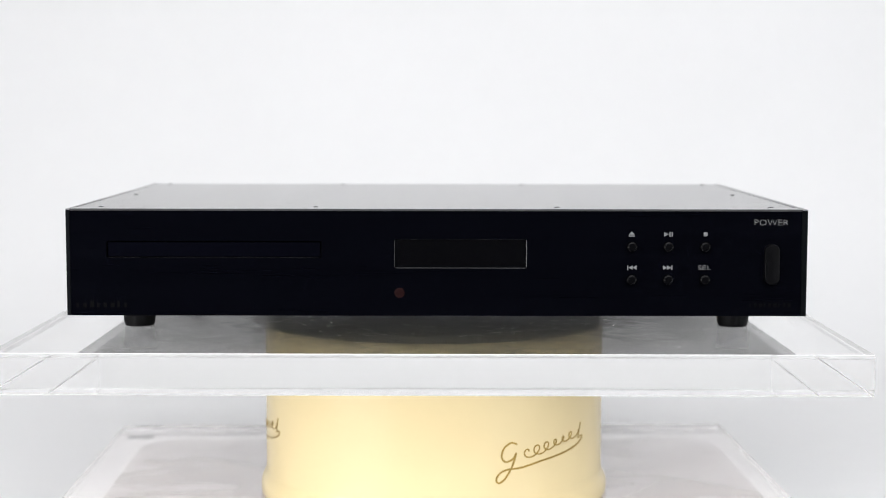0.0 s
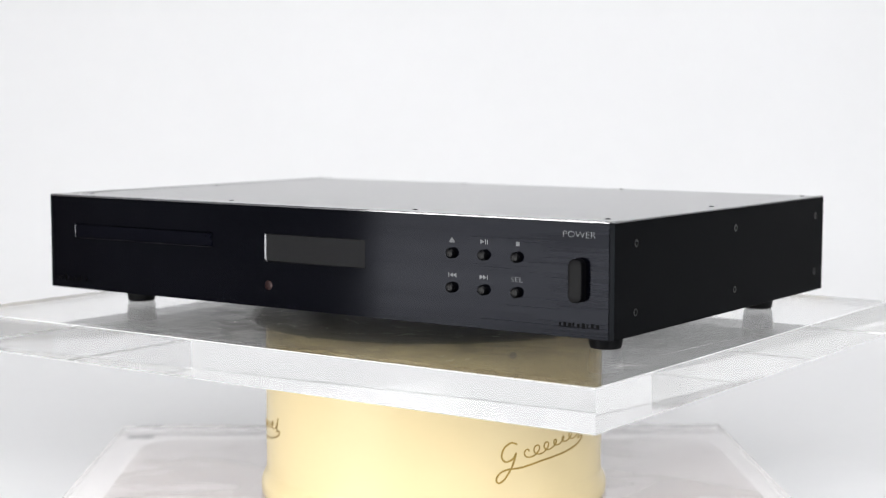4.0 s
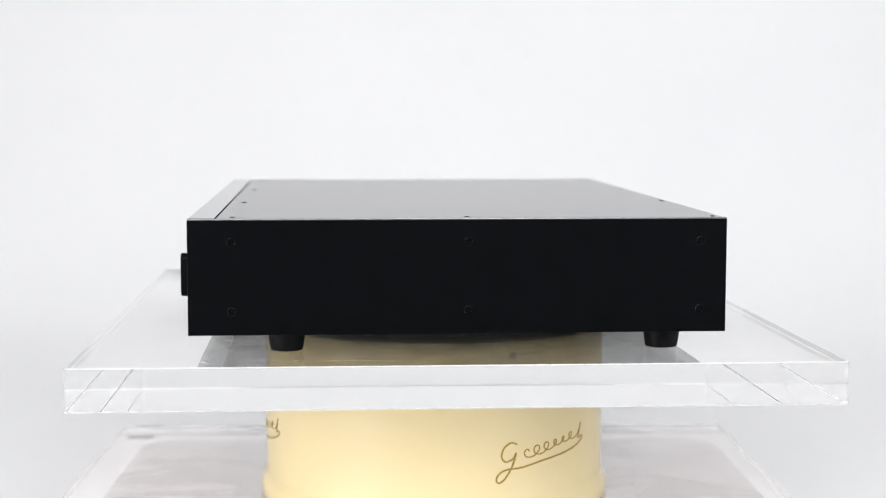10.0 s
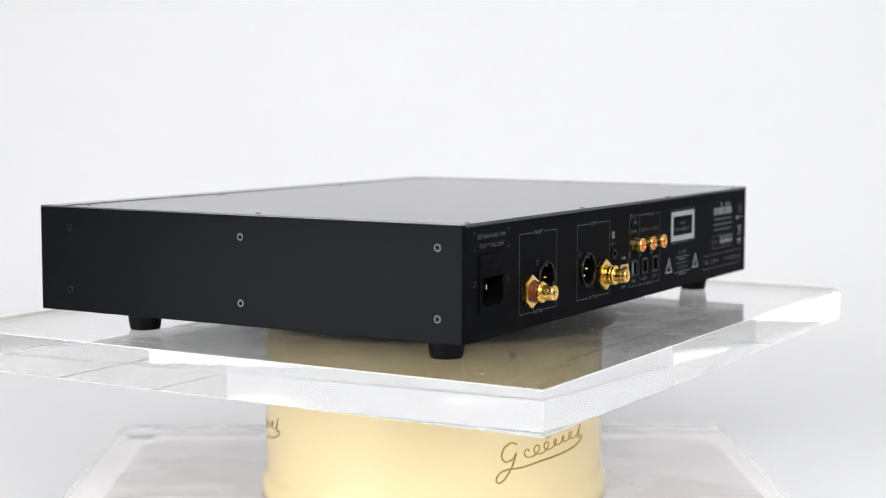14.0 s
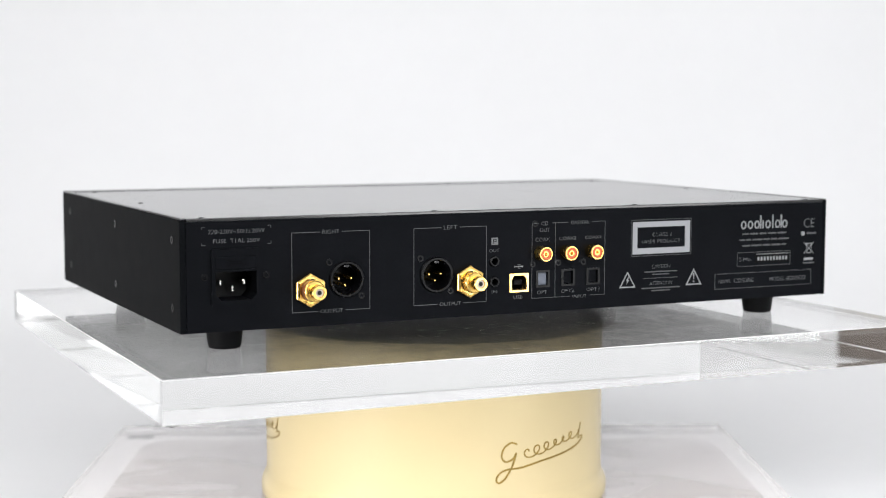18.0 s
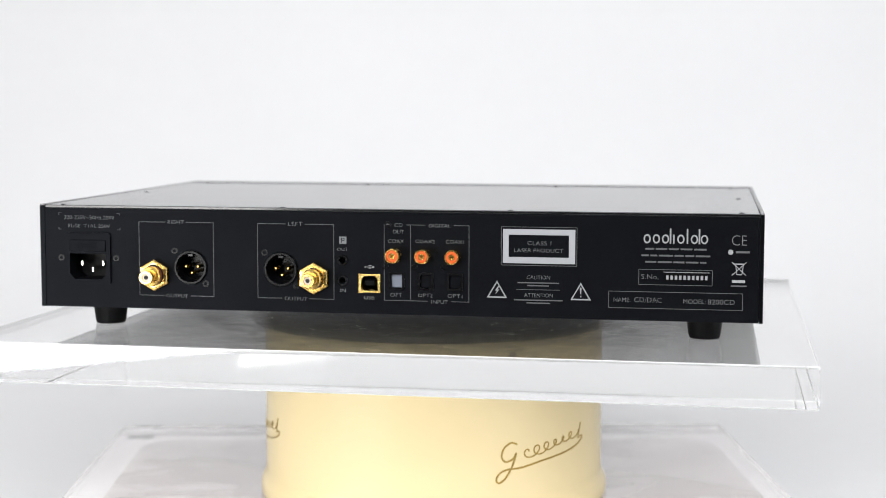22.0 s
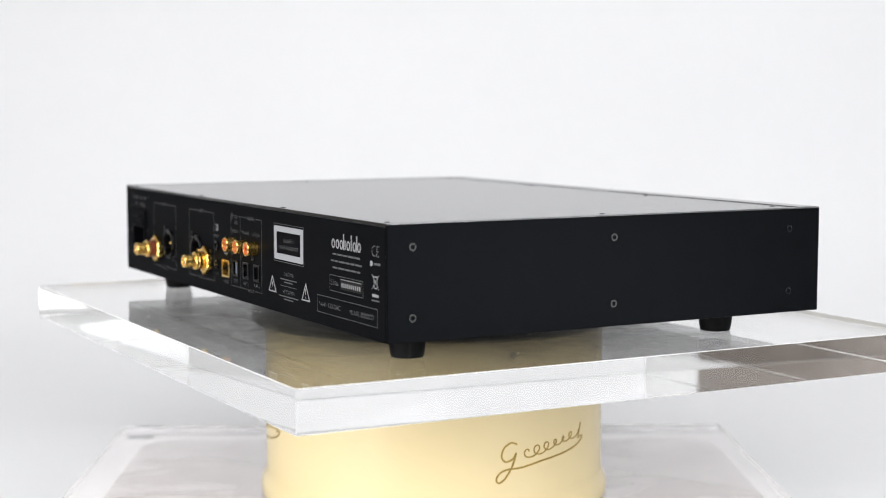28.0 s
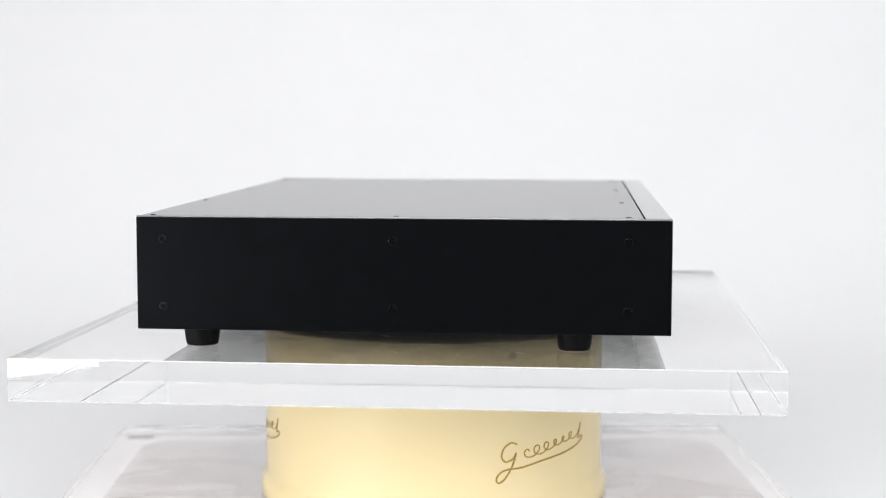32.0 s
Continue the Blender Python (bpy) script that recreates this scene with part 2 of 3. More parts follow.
def finish(name, bm, mat, smooth=False):
    bmesh.ops.recalc_face_normals(bm, faces=bm.faces[:])
    me = bpy.data.meshes.new(name)
    bm.to_mesh(me)
    bm.free()
    me.materials.append(mat)
    uv = me.uv_layers.new(name="grain")
    co = np.array([v.co for v in me.vertices])
    idx = np.empty(len(me.loops), int)
    me.loops.foreach_get("vertex_index", idx)
    uvs = np.stack([co[idx, 0], co[idx, 1] + co[idx, 2]], 1)
    uv.data.foreach_set("uv", uvs.ravel())
    if smooth:
        me.shade_smooth()
        me.set_sharp_from_angle(angle=radians(21))
    return me


def part(name, bm, mat, parent, label="", smooth=True):
    ob = new(name, finish(name, bm, mat, smooth))
    ob.parent = parent
    return tagged(ob, label)


def share(name, mesh, parent, at, turn=(0, 0, 0), label=""):
    ob = new(name, mesh)
    ob.parent = parent
    ob.matrix_basis = pose(*at, *turn)
    return tagged(ob, label)


def thing(name, label, category, group="", kind=""):
    return tagged(new(name), label, category, group, kind)


def structure(name, bm, mat, label, smooth=False):
    return tagged(new(name, finish(name, bm, mat, smooth)), label, "", "", "structure")


def B():
    return bmesh.new()


# ---- the room that closes the place ----
X0, X1, Y0, Y1, Z0, Z1 = -2.0, 2.0, -4.7, 1.9, -0.90, 2.1
PAPER_Z = -0.1525

floor = structure("floor", box(B(), X0 - 0.2, X1 + 0.2, Y0 - 0.2, Y1 + 0.2, Z0 - 0.1, Z0), FLOORING, "plain dark floor")
structure("ceiling", box(B(), X0 - 0.2, X1 + 0.2, Y0 - 0.2, Y1 + 0.2, Z1, Z1 + 0.1), CEILING, "plain white ceiling")
structure("wall_back", box(B(), X0 - 0.2, X1 + 0.2, Y1, Y1 + 0.2, Z0, Z1), WALL, "plain white wall behind the paper sweep")
structure("wall_front", box(B(), X0 - 0.2, X1 + 0.2, Y0 - 0.2, Y0, Z0, Z1), DARK_WALL, "dark wall behind the camera")


wall_left = structure("wall_left", box(B(), X0 - 0.2, X0, Y0, Y1, Z0, Z1), WALL, "white wall with stone cladding towards its rear")
wall_right = structure("wall_right", box(B(), X1, X1 + 0.2, Y0, Y1, Z0, Z1), WALL, "plain white side wall")

# brownish stone cladding over the rear part of the left wall
part("cladding", box(B(), X0, X0 + 0.02, -0.30, Y1, Z0, Z1), STONE, wall_left, "brownish grey stone cladding", False)

# unseen slanting white reflectors across both rear corners, added to brighten the plate's edges
for name, (xa, ya), (xb, yb) in (("reflector_left", (-0.78, 1.36), (-1.37, 0.89)), ("reflector_right", (1.02, 1.36), (1.98, 0.10))):
    run = math.hypot(xb - xa, yb - ya)
    corner = structure(name, box(B(), 0, run, -0.05, 0.05, Z0, Z1), WALL, "added white reflector across the corner, out of view")
    corner.matrix_basis = pose(xa, ya, 0, 0, 0, math.degrees(math.atan2(yb - ya, xb - xa)))

# the table under the paper and the white paper sweep
table = thing("table", "wooden table under the white paper sweep", "table")
part("tabletop", box(B(), -0.76, 0.98, -0.54, 1.2, PAPER_Z - 0.034, PAPER_Z - 0.004, 0.004), WOOD, table)
LEG = finish("leg", box(B(), -0.03, 0.03, -0.03, 0.03, Z0, PAPER_Z - 0.034, 0.004), WOOD)
for x in (-0.70, 0.92):
    for y in (-0.48, 1.13):
        share("leg", LEG, table, (x, y, 0))

bm = B()
profile = [(-0.56, PAPER_Z - 0.2), (-0.56, PAPER_Z - 0.02), (-0.555, PAPER_Z - 0.006), (-0.54, PAPER_Z)]
profile += [(-0.51 + i * 0.15, PAPER_Z) for i in range(8)]
profile += [(0.66 + 0.6 * math.sin(radians(a)), PAPER_Z + 0.6 - 0.6 * math.cos(radians(a))) for a in range(6, 91, 6)]
profile += [(1.26, PAPER_Z + 0.6 + i * 0.2) for i in range(1, 8)]
loop = profile + [(y + 0.0006, z - 0.0006) for y, z in reversed(profile)]
left, right = [[bm.verts.new((x, y, z)) for y, z in loop] for x in (-0.75, 0.97)]
n = len(loop)
for i in range(n):
    bm.faces.new((left[i], left[(i + 1) % n], right[(i + 1) % n], right[i]))
for side in (left, right):
    for i in range(len(profile) - 1):
        bm.faces.new((side[i], side[i + 1], side[n - 2 - i], side[n - 1 - i]))
backdrop = structure("backdrop", bm, PAPER, "seamless white paper sweep rising behind the stand", True)


# ---- the display stand: lower plate, drum, turning plate ----
def plate(name, lx, ly, z0, z1, mat, label):
    bm = box(B(), -lx / 2, lx / 2, -ly / 2, ly / 2, z0, z1)
    level = [e for e in bm.edges if abs(e.verts[0].co.z - e.verts[1].co.z) < 1e-6]
    bmesh.ops.bevel(bm, geom=level, offset=0.00032, segments=1, affect="EDGES", profile=0.5)
    ob = new(name, finish(name, bm, mat, False))
    ob.data.materials.append(FROST)
    ob.data.materials.append(EDGE)
    for f in ob.data.polygons:
        f.material_index = 0 if abs(f.normal.z) > 0.9 else 2 if abs(f.normal.z) < 0.1 and max(abs(k) for k in f.normal) > 0.9 else 1
    ob.visible_shadow = False
    return tagged(ob, label, "acrylic plate")


base_plate = plate("base_plate", 0.500, 0.425, 0.0, 0.024, AGED, "clear acrylic base plate lying on white paper")
base_plate.matrix_basis = pose(-0.005, -0.005, PAPER_Z + 0.0006, 0, 0, 2.8)
bm = B()
bm.faces.new([bm.verts.new((x, y, -0.0003)) for x, y in rounded(-0.226, 0.236, -0.198, 0.178, 0.03, 6)])
part("dust", bm, DUST, base_plate, "thin brownish dust under the plate", False)
pad = new("pad", finish("pad", box(B(), -0.0105, 0.0105, -0.0055, 0.0055, 0, 0.0005), RUBBER))
pad.matrix_basis = pose(-0.005, -0.005, PAPER_Z, 0, 0, 2.8) @ pose(-0.232, 0.189, 0)
tagged(pad, "small black rubber pad under an acrylic plate", "pad")

DRUM_Z = PAPER_Z + 0.0247
drum = thing("drum", "glossy cream enamel drum with gold script marks", "drum stand")
drum.matrix_basis = pose(0, 0, DRUM_Z)
R = 0.1175
part("shell", lathe(B(), [(0.1200, 0.0), (0.1208, 0.0008), (0.1212, 0.0025), (0.1212, 0.0065), (0.1208, 0.0088), (0.1199, 0.0110), (0.1188, 0.0130), (0.1179, 0.0152), (R, 0.0178), (R, 0.0965), (R - 0.0012, 0.0985), (R - 0.004, 0.099)], 128), CREAM, drum)


def on_drum(deg, z):
    a = radians(deg)
    return Vector((R * math.sin(a), -R * math.cos(a), z - DRUM_Z))


def stroke(bm, pts, w=0.0005, n=24):
    """A thin raised line on the drum through (degrees, height) marks, smoothed."""
    path = []
    for i in range(len(pts) - 1):
        p = [Vector(pts[max(0, min(len(pts) - 1, i + k))]) for k in (-1, 0, 1, 2)]
        for j in range(n):
            t = j / n
            path.append(0.5 * (2 * p[1] + (p[2] - p[0]) * t + (2 * p[0] - 5 * p[1] + 4 * p[2] - p[3]) * t * t + (3 * p[1] - p[0] - 3 * p[2] + p[3]) * t ** 3))
    path.append(Vector(pts[-1]))
    prev = None
    for i, q in enumerate(path):
        c = on_drum(q[0], q[1])
        d = on_drum(*path[min(i + 1, len(path) - 1)]) - on_drum(*path[max(i - 1, 0)])
        up = Vector((c.x, c.y, 0)).normalized()
        s = d.cross(up).normalized()
        ring = [bm.verts.new(c + up * h + s * k * w) for h, k in ((-0.0004, -1), (0.00025, -1), (0.00025, 1), (-0.0004, 1))]
        if prev:
            for k in range(4):
                bm.faces.new((prev[k], prev[(k + 1) % 4], ring[(k + 1) % 4], ring[k]))
        else:
            bm.faces.new(ring)
        prev = ring
    bm.faces.new(prev[::-1])


def script_mark(turn):
    """A flourish of plain loops over a swash, at that turn of the drum."""
    bm = B()
    o = turn
    stroke(bm, [(28.6 + o, -0.0758), (26.4 + o, -0.0744), (24.0 + o, -0.0775), (23.2 + o, -0.083), (24.6 + o, -0.0865), (27.2 + o, -0.0848), (28.2 + o, -0.0815), (27.0 + o, -0.089), (24.6 + o, -0.0968), (22.4 + o, -0.0998), (21.4 + o, -0.0975), (22.6 + o, -0.0935), (25.4 + o, -0.0915), (30.0 + o, -0.0912), (38.0 + o, -0.0886), (48.0 + o, -0.0862), (54.0 + o, -0.0838), (57.6 + o, -0.0808), (58.5 + o, -0.0785), (56.8 + o, -0.0782)], 0.0006, 10)
    wave = []
    for i in range(72):
        t = i / 71
        a = t * 2 * math.pi * 6.0 + 0.6
        size = 1.0 + 0.25 * math.sin(t * 7.0)
        deg = 31.4 + 23.0 * t + 1.55 * size * math.cos(a) + 0.5 * math.sin(a)
        wave.append((deg + o, -0.0828 + 0.0078 * t + 0.0027 * size * math.sin(a)))
    stroke(bm, wave, 0.00045, 3)
    stroke(bm, [(57.4 + o, -0.0692), (56.6 + o, -0.0745), (55.8 + o, -0.0785), (56.4 + o, -0.0792)], 0.0005, 8)
    part("script_mark", bm, GOLD_INK, drum, "thin gold flourish of loops over a swash", False)


for turn in (0, -118.5, 120):
    script_mark(turn)

# a small screw under the drum's rim
a27 = radians(26.8)
bm = B()
lathe(bm, [(0.0023, 0.0), (0.0023, 0.0007), (0.0019, 0.001), (0.0011, 0.001), (0.0009, -0.0004)], 16, "y", (0, 0, 0), -1)
s = part("screw", bm, GREY_STEEL, drum, "small grey hollow screw")
s.matrix_basis = pose(R * math.sin(a27), -R * math.cos(a27), -0.0385 - DRUM_Z, 0, 0, 26.8)

# the turning plate with the bearing disc under it
turn_plate = plate("turning_plate", 0.5026, 0.4264, -0.024, 0.0, ACRYLIC, "thick clear acrylic plate with polished edges, turning")
bm = lathe(B(), [(0.1262, -0.0285), (0.1268, -0.0278), (0.1268, -0.0252), (0.1262, -0.0244)], 128)
disc = part("bearing_disc", bm, DISC_BLACK, turn_plate, "worn black disc under the plate")
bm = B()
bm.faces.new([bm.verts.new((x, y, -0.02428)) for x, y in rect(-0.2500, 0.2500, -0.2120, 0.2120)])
part("grime", bm, GRIME_SHADE, turn_plate, "thin patchy grime and painted shade under the plate", False)
random.seed(7)


def scratch(bm, c, turn, length, width):
    d = Vector((math.cos(turn), math.sin(turn), 0)) * length / 2
    k = Vector((-math.sin(turn), math.cos(turn), 0)) * width
    bend = k * random.uniform(-6, 6)
    bm.faces.new([bm.verts.new(c + q) for q in (-d - k * 0.2, bend - k, d - k * 0.2, d + k * 0.2, bend + k, -d + k * 0.2)])


bm = B()
for i in range(420):
    r, a = 0.126 * random.random() ** 0.28, random.random() * 6.283
    scratch(bm, Vector((r * math.cos(a), r * math.sin(a), -0.0242)), a + 1.57 + random.gauss(0, 0.7), 0.0015 + 0.010 * random.random() ** 2, random.uniform(0.0002, 0.0010))
part("scratches", bm, SCRATCH, disc, "pale scratches", False)["kind"] = "stuff"
bm = B()
for i in range(60):
    scratch(bm, Vector((random.uniform(-0.24, 0.24), random.uniform(-0.2, 0.2), 0.00012)), random.random() * 6.283, random.uniform(0.001, 0.008), random.uniform(0.00008, 0.0002))
for x, y, x1, y1, w in ((0.2221, -0.1502, 0.2413, -0.1355, 0.00025), (0.2287, -0.1544, 0.2330, -0.1480, 0.0002), (0.2292, -0.1174, 0.2371, -0.0183, 0.00012)):
    scratch(bm, Vector(((x + x1) / 2, (y + y1) / 2, 0.00012)), math.atan2(y1 - y, x1 - x), math.hypot(x1 - x, y1 - y), w)
part("scratches", bm, SCRATCH, turn_plate, "fine pale scratches", False)["kind"] = "stuff"
for x, y, l, s in ((0.2513, 0.1740, 0.007, 0), (0.2465, 0.2132, 0.008, 1)):
    bm = B()
    scratch(bm, Vector((0, 0, 0)), 0, l, 0.0003)
    bmesh.ops.solidify(bm, geom=bm.faces[:], thickness=0.0003)
    c = part("chip", bm, RUBBER, turn_plate, "small dark chip on the lower edge", False)
    c.matrix_basis = pose(x, y + 0.0002 * s, -0.0236, 90 if s else 0, 0, 0 if s else 90)

# ---- the disc player ----
W, D, H, ZB = 0.445, 0.3004, 0.0645, 0.0134
HW, HD, ZT = W / 2, D / 2, ZB + H
PX, PY = 0.0015, -0.0012
player = thing("disc_player", "black slim disc player on four feet, turning on an acrylic plate", "disc player")

TEXT_MESHES = {}


def text_mesh(s, thin=0.0):
    if s not in TEXT_MESHES:
        cu = bpy.data.curves.new("lettering", "FONT")
        cu.body, cu.extrude, cu.resolution_u, cu.offset = s, 0.0, 3, thin
        ob = bpy.data.objects.new("lettering", cu)
        me = bpy.data.meshes.new_from_object(ob)
        bpy.data.objects.remove(ob)
        co = np.array([v.co for v in me.vertices])
        polys = [tuple(p.vertices) for p in me.polygons]
        bpy.data.meshes.remove(me)
        TEXT_MESHES[s] = (co, polys)
    return TEXT_MESHES[s]


def lettering(s, x0, x1, z0, z1, face, parent, mat=None, name="lettering", label="", thin=0.0):
    """Flat print filling x0..x1, z0..z1 (metres) on the front or back face, x as seen by a reader of that face."""
    co, polys = text_mesh(s, thin)
    lo, hi = co.min(0), co.max(0)
    u = (co[:, 0] - lo[0]) / (hi[0] - lo[0])
    v = (co[:, 1] - lo[1]) / (hi[1] - lo[1])
    if face == "front":
        pts = [(x0 + a * (x1 - x0), -HD - 0.00018, z0 + b * (z1 - z0)) for a, b in zip(u, v)]
    else:
        pts = [(x0 + a * (x1 - x0), HD + 0.00018, z0 + b * (z1 - z0)) for a, b in zip(u, v)]
    me = bpy.data.meshes.new(name)
    me.from_pydata(pts, [], polys)
    me.materials.append(mat or INK)
    ob = new(name, me)
    ob.parent = parent
    return tagged(ob, label)


def shape(polys, face, parent, mat=None, name="print_mark", label="", lift=0.00018):
    """Flat printed polygons, each a list of (x, z) in mm."""
    bm = B()
    y = -HD - lift if face == "front" else HD + lift
    single = {"frame_mark": "frame_line", "address_bars": "text_bar", "notice_bars": "text_bar", "number_bars": "number_bar",
              "small_bars": "text_bar", "logo_mark": "letter_mark", "model_mark": "letter_mark"}
    if name in single and len(polys) > 1:
        for poly in polys:
            shape([poly], face, parent, mat, single[name], "", lift)
        return
    for poly in polys:
        bm.faces.new([bm.verts.new((x / 1000, y, z / 1000)) for x, z in poly])
    return part(name, bm, mat or INK, parent, label, False)


def bar(x0, x1, z, h):
    return [(x0, z - h / 2), (x1, z - h / 2), (x1, z + h / 2), (x0, z + h / 2)]


def outline(x0, x1, z0, z1, w=0.35):
    return [bar(x0, x1, z1, w), bar(x0, x1, z0, w), [(x0 - w / 2, z0), (x0 + w / 2, z0), (x0 + w / 2, z1), (x0 - w / 2, z1)],
            [(x1 - w / 2, z0), (x1 + w / 2, z0), (x1 + w / 2, z1), (x1 - w / 2, z1)]]


def mm(*v):
    return [k / 1000 for k in v]


# casing: two full-length sides, lid, bottom, fascia, back panel
SIDE_T, FASCIA_D = 0.0024, 0.0145
IX = HW - SIDE_T - 0.0002
SIDE_X = {-1: HW, 1: HW + 0.001}
sides = {}
for s in (-1, 1):
    a, b = sorted((s * SIDE_X[s], s * (HW - SIDE_T)))
    sides[s] = part("side_panel", box(B(), a, b, -HD, HD, ZB, ZT - 0.0009, 0.0003, 2), SIDE, player, "satin black aluminium side panel")
    part("top_edge", box(B(), a, b, -HD, HD, ZT - 0.0009, ZT, 0.0004, 2), SATIN_EDGE, sides[s], "smooth upper edge of the panel")
lid = part("lid", box(B(), -IX, IX, -HD + FASCIA_D + 0.0007, HD - 0.0002, ZT - 0.0022, ZT - 0.0003, 0.0004, 2), LID, player, "satin black metal lid")
part("bottom_panel", box(B(), -IX, IX, -HD + FASCIA_D, HD - 0.003, ZB, ZB + 0.0015, 0.0003, 1), SIDE, player)
# added filler: its near-black colour replaces shade inside the casing
part("shade_block", box(B(), -IX + 0.001, IX - 0.001, -HD + FASCIA_D + 0.001, HD - 0.03, ZB + 0.002, ZT - 0.004), INSIDE_SHADE, player, "near-black block standing in for shade inside the casing", False)

# fascia with openings for the drawer, the display and the power key
slot = rounded(-0.1982, -0.0690, 0.0483, 0.0585, 0.0012, 3)
pane = rounded(-0.0253, 0.0545, 0.0422, 0.0598, 0.0012, 3)
bm = B()
sheet(bm, rect(-IX, IX, ZB, ZT - 0.0013), [slot, pane], -HD, -HD + 0.004)
box(bm, -IX, IX, -HD + 0.0042, -HD + FASCIA_D, ZB, ZT - 0.0014)
fascia = part("fascia", bm, FASCIA, player, "brushed black aluminium fascia", False)
part("fascia_edge", box(B(), -IX, IX, -HD + 0.0003, -HD + FASCIA_D, ZT - 0.0012, ZT + 0.0001, 0.0002, 1), FASCIA_TOP, player, "polished black top edge of the fascia", False)
tray = part("disc_tray", box(B(), -0.1973, -0.0699, -HD + 0.0006, -HD + 0.004, 0.0491, 0.0577, 0.0002, 1), TRAY, player, "closed disc drawer front", False)
part("display_pane", box(B(), -0.0250, 0.0542, -HD + 0.0012, -HD + 0.0041, 0.0425, 0.0595, 0.0002, 1), GLASS, player, "smoked glossy display glass")


def chamfer(name, x0, x1, z0, z1, w, y0, y1, mat):
    """A bright sloping edge inside an opening."""
    bm = B()
    o = [bm.verts.new((x, y0, z)) for x, z in rect(x0, x1, z0, z1)]
    i = [bm.verts.new((x, y1, z)) for x, z in rect(x0 + w, x1 - w, z0 + w, z1 - w)]
    for k in range(4):
        bm.faces.new((o[k], o[(k + 1) % 4], i[(k + 1) % 4], i[k]))
    return part(name, bm, mat, fascia, "thin bright chamfered edge", False)


chamfer("display_edge", -0.0254, 0.0546, 0.0421, 0.0599, 0.0005, -HD - 0.0001, -HD + 0.0012, EDGE_BRIGHT)
chamfer("tray_edge", -0.1983, -0.0689, 0.0482, 0.0586, 0.0003, -HD - 0.0001, -HD + 0.0007, BARE)
part("tray_lip", box(B(), -0.1968, -0.0704, -HD + 0.0002, -HD + 0.0012, 0.0486, 0.0488, 0.00005, 1), BARE, fascia, "thin bright lower lip of the drawer opening", False)
part("remote_sensor", lathe(B(), [(0.0031, -0.0005), (0.0031, 0.0001), (0.0027, 0.0002)], 24, "y", (-0.0221, -HD, 0.0273), -1), LED, fascia, "dark red remote sensor")

BUTTON = finish("button", lathe(B(), [(0.0031, -0.001), (0.0031, 0.0022), (0.0028, 0.0029), (0.002, 0.0033), (0.0008, 0.0034)], 28, "y", (0, 0, 0), -1), BUTTON_BLACK, True)
for x in (0.1176, 0.1396, 0.1617):
    for z in (0.0555, 0.0356):
        share("button", BUTTON, fascia, (x, -HD, z), (0, 0, 0), "small round black push button")
bm = B()
sheet(bm, rounded(0.1972, 0.2060, 0.0330, 0.0573, 0.0040, 8), [], -HD + 0.001, -HD - 0.0052)
bmesh.ops.bevel(bm, geom=[e for e in bm.edges if all(abs(v.co.y + HD + 0.0052) < 1e-6 for v in e.verts) and len(e.link_faces) == 2 and e.calc_face_angle(0) > 0.5], offset=0.0007, segments=3, affect="EDGES", profile=0.5)
part("power_key", bm, PLASTIC, player, "tall rounded black power key")

lettering("POWER", *mm(191.4, 211.5, 68.5, 71.9), "front", fascia, thin=-0.028)
lettering("SEL", *mm(157.6, 165.6, 41.5, 44.2), "front", fascia, thin=-0.028)


def tri(x, z, w, h, way):
    return [(x - way * w / 2, z - h / 2), (x + way * w / 2, z), (x - way * w / 2, z + h / 2)]


shape([[(115.7, 62.6), (119.4, 62.6), (117.55, 64.7)], bar(115.7, 119.4, 61.9, 0.7)], "front", fascia, INK_MID, "eject_mark")
shape([tri(138.4, 63.0, 2.8, 2.8, 1), [(140.2, 61.6), (140.9, 61.6), (140.9, 64.4), (140.2, 64.4)], [(141.5, 61.6), (142.2, 61.6), (142.2, 64.4), (141.5, 64.4)]], "front", fascia, INK_MID, "play_mark")
shape([rect(160.8, 163.2, 61.8, 64.2)], "front", fascia, INK_MID, "stop_mark")
shape([rect(115.0, 115.7, 41.4, 44.2), tri(117.1, 42.8, 2.5, 2.8, -1), tri(119.5, 42.8, 2.5, 2.8, -1)], "front", fascia, INK_MID, "back_mark")
shape([rect(141.6, 142.3, 41.4, 44.2), tri(137.8, 42.8, 2.5, 2.8, 1), tri(140.2, 42.8, 2.5, 2.8, 1)], "front", fascia, INK_MID, "forward_mark")
shape([rect(-216.8 + i * 4.1, -215.3 + i * 4.1 + 0.5 * (i % 3), 18.4, (21.2, 21.2, 22.4, 21.2)[i % 4]) for i in range(8)], "front", fascia, DARK_INK, "logo_mark", "row of dark plain marks")
shape([rect(189.0 + i * 2.9, 190.1 + i * 2.9 + 0.5 * (i % 3), 18.8, 21.3 + 0.4 * (i % 2)) for i in range(9)], "front", fascia, DARK_INK, "model_mark", "row of dark plain marks")

# feet
FOOT = finish("foot", lathe(B(), [(0.0088, 0.0002), (0.0093, 0.0008), (0.0098, 0.003), (0.0106, 0.0095), (0.0108, 0.0128), (0.0108, 0.0146)], 40), RUBBER, True)
for x in (-0.1890, 0.1892):
    for y in (-0.0970, 0.1210):
        share("foot", FOOT, player, (x, y, 0), (0, 0, 0), "tapered black rubber foot")


# screws on sides, lid and back
def socket_screw(r, mat=STEEL):
    return finish("screw", lathe(B(), [(r, -0.0005), (r, 0.00018), (r * 0.93, 0.00028), (r * 0.52, 0.00028), (r * 0.46, -0.0005)], 20), mat, True)


